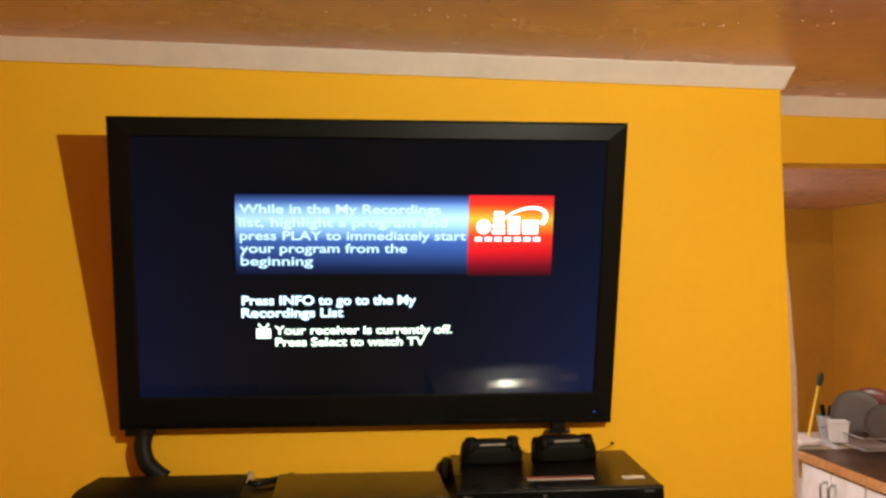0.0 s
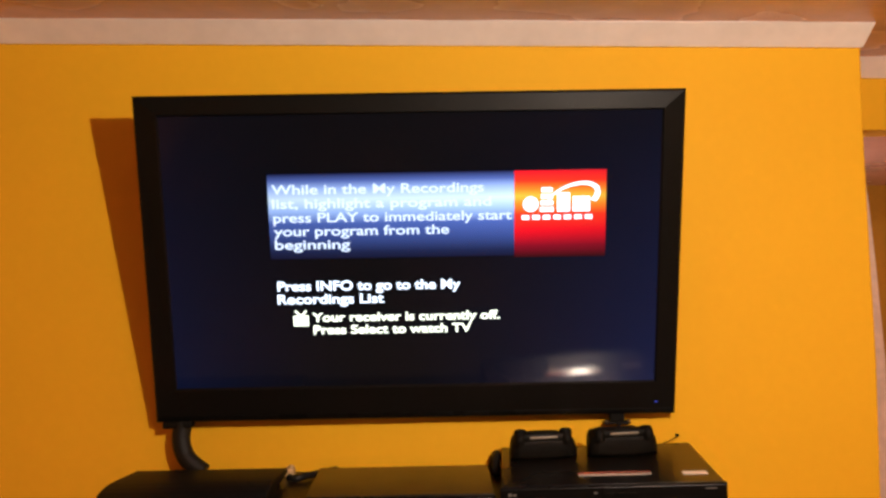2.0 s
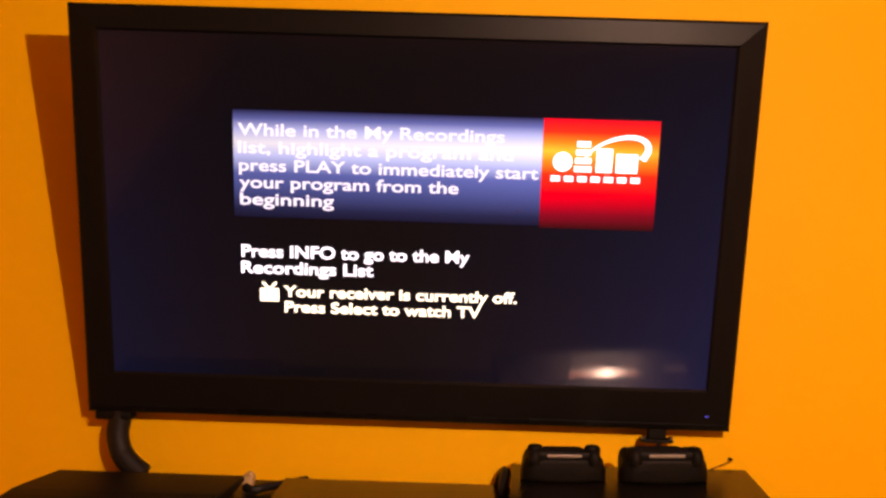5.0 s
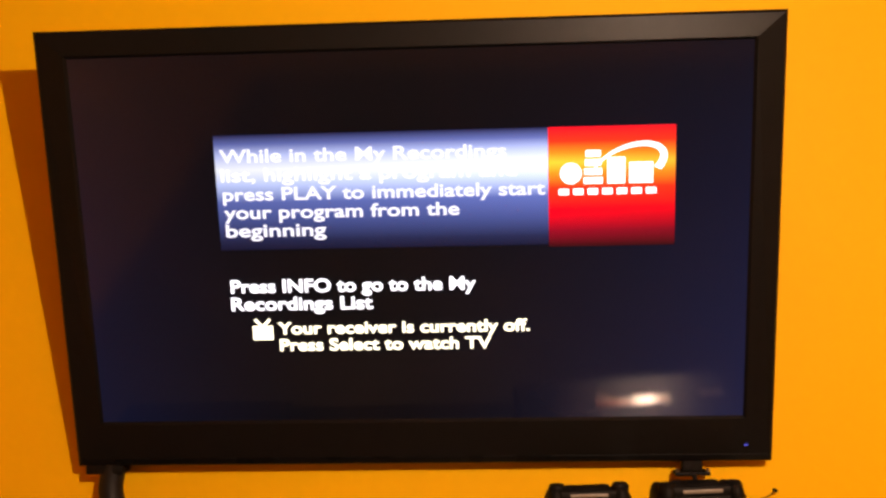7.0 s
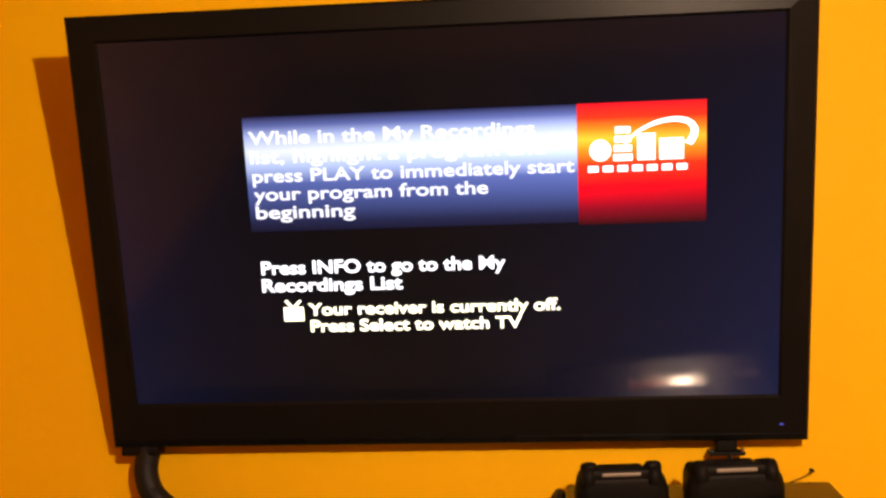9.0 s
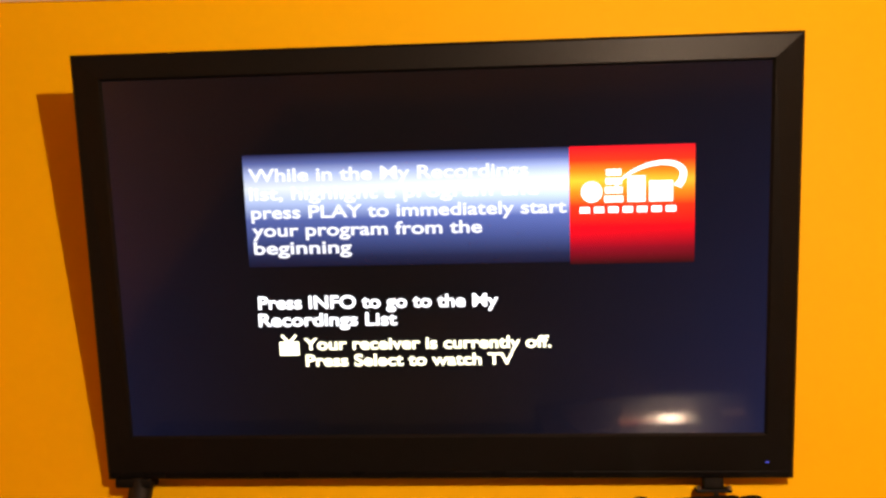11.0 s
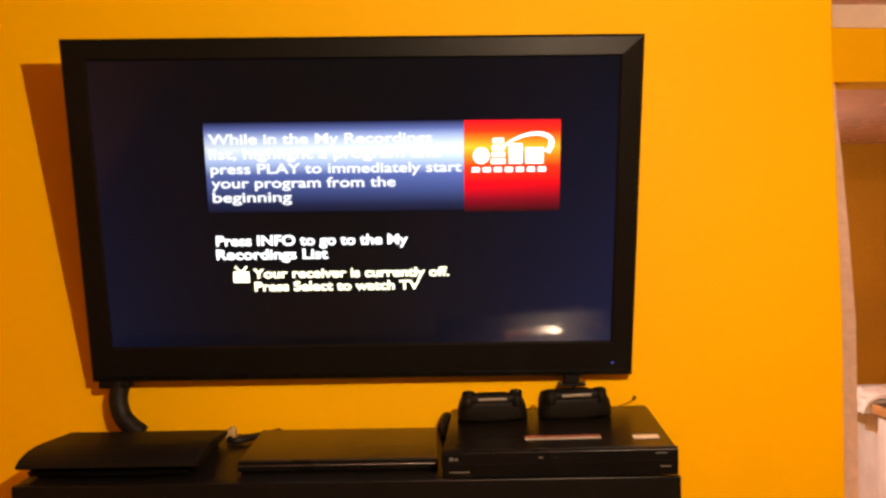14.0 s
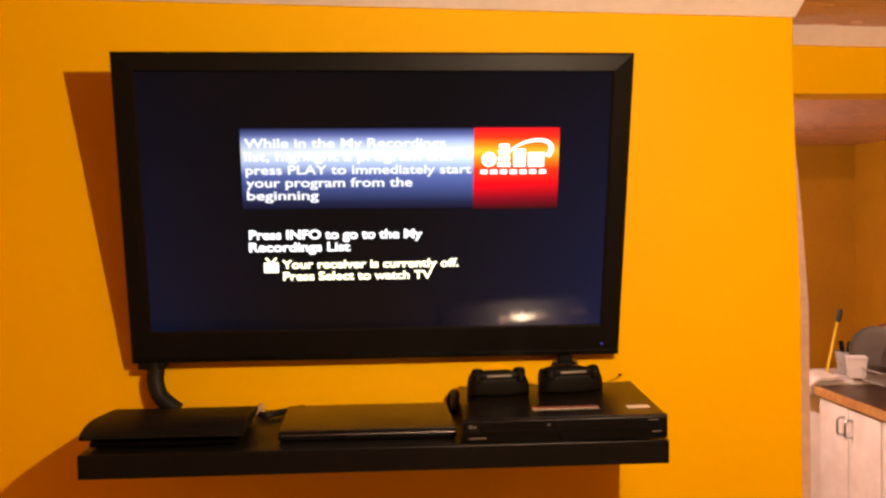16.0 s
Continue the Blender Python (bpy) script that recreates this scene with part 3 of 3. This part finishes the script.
def game_pad(at, label, bumps=1.0, size=1.0):
    """A pad resting on its grips, its shoulder side with the light bar to the front."""
    g = thing("game_controller", label, "game controller", at @ Matrix.Scale(size, 4), "game controllers on the receiver")
    bm = bmesh.new()
    n = 30
    loops = []
    # cross-sections from one side to the other, reaching back at the grips
    for i in range(n + 1):
        u = -1 + 2 * i / n
        x = 0.0745 * u
        grip = max(0.0, 1 - ((abs(u) - 0.72) / 0.30) ** 2)
        end = math.sqrt(max(0.0, 1 - ((abs(u) - 0.72) / 0.28) ** 2)) if abs(u) > 0.72 else 1.0
        front = -0.024 * (0.5 + 0.5 * end)
        back = 0.020 + 0.055 * grip
        top = 0.047 + 0.003 * grip
        low = 0.0
        half = (top - low) / 2 * (0.45 + 0.55 * end)
        yc, yh = (front + back) / 2, (back - front) / 2 * (0.5 + 0.5 * end)
        loop = []
        for k in range(20):
            a = 2 * math.pi * k / 20
            c, s = math.cos(a), math.sin(a)
            loop.append(bm.verts.new((x, yc + yh * math.copysign(abs(c) ** 0.45, c), low + half + half * math.copysign(abs(s) ** 0.45, s))))
        loops.append(loop)
    for p, q in zip(loops, loops[1:]):
        for k in range(20):
            bm.faces.new((p[k], p[(k + 1) % 20], q[(k + 1) % 20], q[k]))
    bm.faces.new(loops[0][::-1])
    bm.faces.new(loops[-1])
    bmesh.ops.recalc_face_normals(bm, faces=bm.faces)
    part("body", bm, MATT_BLACK, g, smooth=60)
    part("front_ridge", box(-0.050, 0.050, -0.0235, 0.012, 0.040, 0.0575, 0.006), MATT_BLACK, g)
    part("light_bar", box(-0.030, 0.030, -0.0260, -0.0225, 0.0475, 0.0530, 0.0012), LIGHT_BAR, g, "pale plastic light bar", smooth=None)
    for s in (-1, 1):
        part("trigger", tube([(s * 0.051, 0.004, 0.050), (s * 0.051, -0.014, 0.052), (s * 0.052, -0.020, 0.046), (s * 0.052, -0.020, 0.036)], 0.0110, 12), MATT_BLACK, g)
        part("shoulder_button", turned([(0.0135, 0.044), (0.0145, 0.054 + 0.008 * bumps), (0.011, 0.060 + 0.007 * bumps), (0.004, 0.0615 + 0.007 * bumps)], (s * 0.050, -0.006, 0), 20), MATT_BLACK, g)
        part("thumb_stick", turned([(0.007, 0.042), (0.006, 0.049), (0.0105, 0.051), (0.0105, 0.054), (0.007, 0.0545)], (s * 0.026, 0.032, 0), 18), RUBBER, g)
    part("touch_pad", box(-0.026, 0.026, -0.012, 0.020, 0.0572, 0.0586, 0.001), MATT_BLACK, g)
    return g


def cables():
    solid("cable_conduit", tube([(-0.510, -0.026, 1.340), (-0.512, -0.028, 1.312), (-0.514, -0.032, 1.284), (-0.505, -0.036, 1.254), (-0.488, -0.040, 1.235), (-0.463, -0.043, 1.2165)],
                                0.0195, 14, 0.03, smooth=14), RUBBER, "thick black flexible cable conduit from television to shelf", "cable")
    solid("conduit_collar", box(-0.551, -0.489, -0.046, -0.006, 1.312, 1.328, 0.003), MATT_BLACK, "black plastic collar of the conduit under the television", "collar")
    # a stub with a small flange hanging under the television
    c = thing("sensor_bracket", "small black bracket with a flange hanging under the television", "bracket", pose(0.438, -0.026, 1.301))
    part("neck", box(-0.018, 0.014, -0.012, 0.012, 0.006, 0.030, 0.003), MATT_BLACK, c)
    part("flange", box(-0.030, 0.026, -0.016, 0.016, 0.0, 0.006, 0.002), MATT_BLACK, c)
    for x in (-0.026, 0.022):
        part("screw", turned([(0.004, 0.006), (0.004, 0.010), (0.002, 0.011)], (x, -0.010, 0), 10), STEEL, c)
    solid("signal_cable", tube([(0.438, -0.040, 1.306), (0.44, -0.034, 1.28), (0.43, -0.022, 1.25), (0.40, -0.014, 1.225), (0.36, -0.012, 1.2065)], 0.004, 8), RUBBER,
          "thin black cable behind the receiver", "cable")
    solid("cable_bundle", tube([(0.160, -0.016, 1.208), (0.168, -0.020, 1.235), (0.172, -0.045, 1.243), (0.168, -0.075, 1.232), (0.166, -0.10, 1.209)], 0.0085, 10, 0.05), RUBBER,
          "black cables looped beside the receiver", "cable")
    solid("power_cable", tube([(-0.272, -0.095, 1.213), (-0.255, -0.105, 1.211), (-0.235, -0.090, 1.214), (-0.205, -0.055, 1.213), (-0.18, -0.014, 1.211)], 0.0075, 8), RUBBER,
          "black cable between console and disc player", "cable")
    p = thing("cable_plug", "ivory plug on a cable beside the console", "plug", on_shelf(-0.274, -0.050))
    part("plug_body", box(-0.012, 0.009, -0.014, 0.014, 0.0, 0.021, 0.005), IVORY, p)
    part("plug_collar", turned([(0.006, 0.0205), (0.005, 0.0245), (0.003, 0.0255)], (0.001, 0, 0), 14), IVORY, p)
    solid("wall_nail", tube([(0.572, 0.004, 1.270), (0.572, -0.014, 1.271)], 0.0028, 8), MATT_BLACK, "small dark nail in the orange wall", "nail")
    solid("loose_wire", tube([(0.572, -0.012, 1.271), (0.560, -0.010, 1.262), (0.545, -0.010, 1.256), (0.530, -0.014, 1.250)], 0.0008, 6), RUBBER, "thin loose wire hanging from a nail", "wire")


# ---- kitchen ----
CTR_X = 1.88


def base_cabinet(y0, y1, label):
    c = thing("base_cabinet", label, "cabinet", pose(CTR_X + 0.04, (y0 + y1) / 2, 0), "kitchen base cabinets")
    w = (y1 - y0) / 2
    part("body", box(0.0, 0.58, -w + 0.001, w - 0.001, 0.09, 0.873, 0.002), CABINET_WHITE, c, smooth=None)
    part("plinth", box(0.05, 0.56, -w + 0.001, w - 0.001, 0.0, 0.09), SHADOW_GAP, c, smooth=None)
    for s in (-1, 1):
        a, b = (0.003, w - 0.003) if s > 0 else (-w + 0.003, -0.003)
        d = part("door", box(-0.019, -0.001, a, b, 0.10, 0.863, 0.002), CABINET_WHITE, c, smooth=None)
        y = s * 0.036
        part("handle", tube([(-0.019, y, 0.749), (-0.045, y, 0.754), (-0.048, y, 0.784), (-0.045, y, 0.816), (-0.019, y, 0.821)], 0.0048, 8), STEEL, d, "dull steel bow handle")
    return c


def plate(at, r, rim, mat, label):
    p = thing("plate", label, "plate", at, "plates in the dish rack")
    part("well", turned([(0.0, 0.0), (r * 0.60, 0.0), (r * 0.66, 0.006), (r * 0.70, 0.014), (r * 0.68, 0.014), (r * 0.58, 0.005), (0.0, 0.004)], steps=40), mat, p)
    part("rim", turned([(r * 0.69, 0.011), (r * 0.98, 0.022), (r, 0.024), (r * 0.98, 0.026), (r * 0.69, 0.0155)], steps=40), rim, p)
    return p


def kitchen():
    base_cabinet(1.345, 1.89, "white kitchen base cabinet with two doors under the worktop")
    base_cabinet(0.795, 1.34, "white kitchen base cabinet with two doors nearer the opening")
    wt = thing("worktop", "dark brown kitchen worktop with a lighter wood edge", "worktop", pose(0, 0, 0))
    part("slab", box(CTR_X + 0.014, 2.495, 0.70, 1.905, 0.8755, 0.912, 0.002), WORKTOP, wt, smooth=None)
    part("front_edge", box(CTR_X, CTR_X + 0.0138, 0.70, 1.905, 0.874, 0.9125, 0.005), WORKTOP_EDGE, wt, "light brown rounded wood edge")
    sk = thing("sink_unit", "white enamel sink top with a rounded front beyond the worktop", "sink", pose(0, 0, 0))
    part("basin_top", box(CTR_X - 0.03, 2.49, 1.908, 2.30, 0.865, 0.928, 0.02, 4), ENAMEL, sk)
    part("base", box(CTR_X + 0.09, 2.48, 1.95, 2.28, 0.0, 0.864), CABINET_WHITE, sk, smooth=None)
    cl = bmesh.new()
    n = 14
    vs = [[cl.verts.new((1.845 + 0.16 * i / n, 1.892 + 0.22 * j / n, 0.946 + 0.012 * noise.noise(Vector((i * 0.3, j * 0.27, 3.1))) - 0.0018 * max(0, 6 - i) ** 2)) for j in range(n + 1)] for i in range(n + 1)]
    for i in range(n):
        for j in range(n):
            cl.faces.new((vs[i][j], vs[i + 1][j], vs[i + 1][j + 1], vs[i][j + 1]))
    r = bmesh.ops.extrude_face_region(cl, geom=cl.faces[:])
    bmesh.ops.translate(cl, vec=(0, 0, -0.012), verts=[v for v in r["geom"] if isinstance(v, bmesh.types.BMVert)])
    bmesh.ops.recalc_face_normals(cl, faces=cl.faces)
    solid("dish_cloth", cl, material("white_dish_cloth", (0.74, 0.68, 0.64), 0.9, spread=0.08, bump=0.3), "crumpled white dish cloth on the sink edge", "cloth")
    # dish rack
    rk = thing("dish_rack", "white wire dish rack standing on the worktop and sink", "dish rack", pose(2.255, 1.905, 0.931))
    for z, g in ((0.004, 0.0), (0.055, 0.010)):
        x, y = 0.160 + g, 0.20 + g
        part("hoop", tube([(-x, -y, z), (x, -y, z), (x, y, z), (-x, y, z), (-x, -y, z)], 0.0028, 6, smooth=1), WHITE_WIRE, rk)
    for i in range(13):
        y = -0.19 + 0.38 * i / 12
        part("wire", tube([(-0.170, y, 0.055), (-0.160, y, 0.006), (0.160, y, 0.006), (0.170, y, 0.055)], 0.0016, 6, smooth=1), WHITE_WIRE, rk)
    plate(pose(2.215, 2.02, 1.038, 70, 0, -24), 0.110, PLATE_GREY, PLATE_RIM, "large grey plate with a maroon well in the dish rack")
    plate(pose(2.262, 1.87, 1.018, 68, 0, -20), 0.084, PLATE_GREY, PLATE_GREY, "small grey plate leaning in the dish rack")
    plate(pose(2.310, 2.07, 1.042, 72, 0, -26), 0.112, PLATE_RIM, PLATE_GREY, "large maroon-rimmed plate at the back of the dish rack")
    pot = thing("plastic_pot", "square white plastic pot in front of the cutlery caddy", "pot", pose(2.083, 1.925, 0.939, 0, 0, 28))
    part("pot_body", turned([(0.044, 0.0), (0.047, 0.003), (0.057, 0.088), (0.054, 0.088), (0.044, 0.006), (0.0, 0.005)], steps=4), CUP_WHITE, pot, smooth=None)
    part("pot_lip", turned([(0.0585, 0.084), (0.0600, 0.086), (0.0600, 0.091), (0.0550, 0.092), (0.0550, 0.087)], steps=4), CUP_WHITE, pot, smooth=None)
    cd = thing("cutlery_caddy", "smoky plastic cutlery caddy with dark utensils", "cutlery caddy", pose(2.127, 2.115, 0.932))
    part("caddy_body", turned([(0.034, 0.0), (0.050, 0.098), (0.048, 0.098), (0.032, 0.004), (0.0, 0.004)], steps=20), CLEAR_GREY, cd)
    for k, (dx, dy, h) in enumerate(((-0.008, 0.012, 0.140), (0.016, -0.014, 0.135), (0.020, 0.012, 0.128), (0.004, -0.010, 0.140))):
        part("utensil", tube([(dx * 0.6, dy * 0.6, 0.006), (dx * 1.5, dy * 1.5, h * 0.8), (dx * 1.8, dy * 2.2, h)], 0.0115, 8), MATT_BLACK, cd)
    br = thing("dish_brush", "dish brush with a yellow handle and dark bristles", "brush", pose(2.053, 2.15, 0.930, 12, 6.5, 0))
    part("brush_handle", tube([(0, 0.0, 0.0), (0, 0.0, 0.12), (0, 0.0, 0.247)], 0.0065, 10), YELLOW, br)
    part("brush_head", turned([(0.008, 0.242), (0.013, 0.254), (0.014, 0.280), (0.011, 0.298), (0.004, 0.304)], (0, -0.002, 0), 18), BRISTLE, br)


def lamp(at, rise, glass, label, cord=True):
    l = thing("ceiling_lamp", label, "ceiling lamp", pose(*at))
    top = 0.086 if cord else rise - 0.001
    part("socket", turned([(0.010, top), (0.022, top - 0.005), (0.024, 0.052), (0.018, 0.046)], steps=24), SOCKET, l)
    if cord:
        part("cord", tube([(0, 0, 0.083), (0, 0, rise - 0.010)], 0.004, 8), SOCKET, l)
    part("ceiling_rose", turned([(0.030, rise - 0.012), (0.045, rise - 0.008), (0.048, rise + 0.003)], steps=24), SOCKET, l)
    part("bulb", turned([(0.004, -0.046), (0.020, -0.041), (0.036, -0.026), (0.042, -0.004), (0.036, 0.018), (0.022, 0.040), (0.016, 0.0495)], steps=24), glass, l, "glowing warm glass bulb", smooth=True).visible_shadow = False


rooms()
television()
shelf()
game_console()
disc_player()
receiver()
game_pad(on_shelf(0.262, -0.150, 0, 0.0498, -1.2), "black game controller lying flat on the receiver", 0.8, 0.93)
game_pad(on_shelf(0.426, -0.150, 3, 0.0532, -1.2), "black game controller lying slightly turned under the bracket", 0.1, 0.97)
cables()
kitchen()
lamp(LAMP_AT, 0.061, BULB_GLASS, "bare lit bulb in a white socket against the ceiling", False)
lamp(KITCHEN_LAMP_AT, 0.18, glowing("lit_kitchen_bulb", KITCHEN_COLOUR, 10.0), "small lit bulb in a socket under the kitchen ceiling")
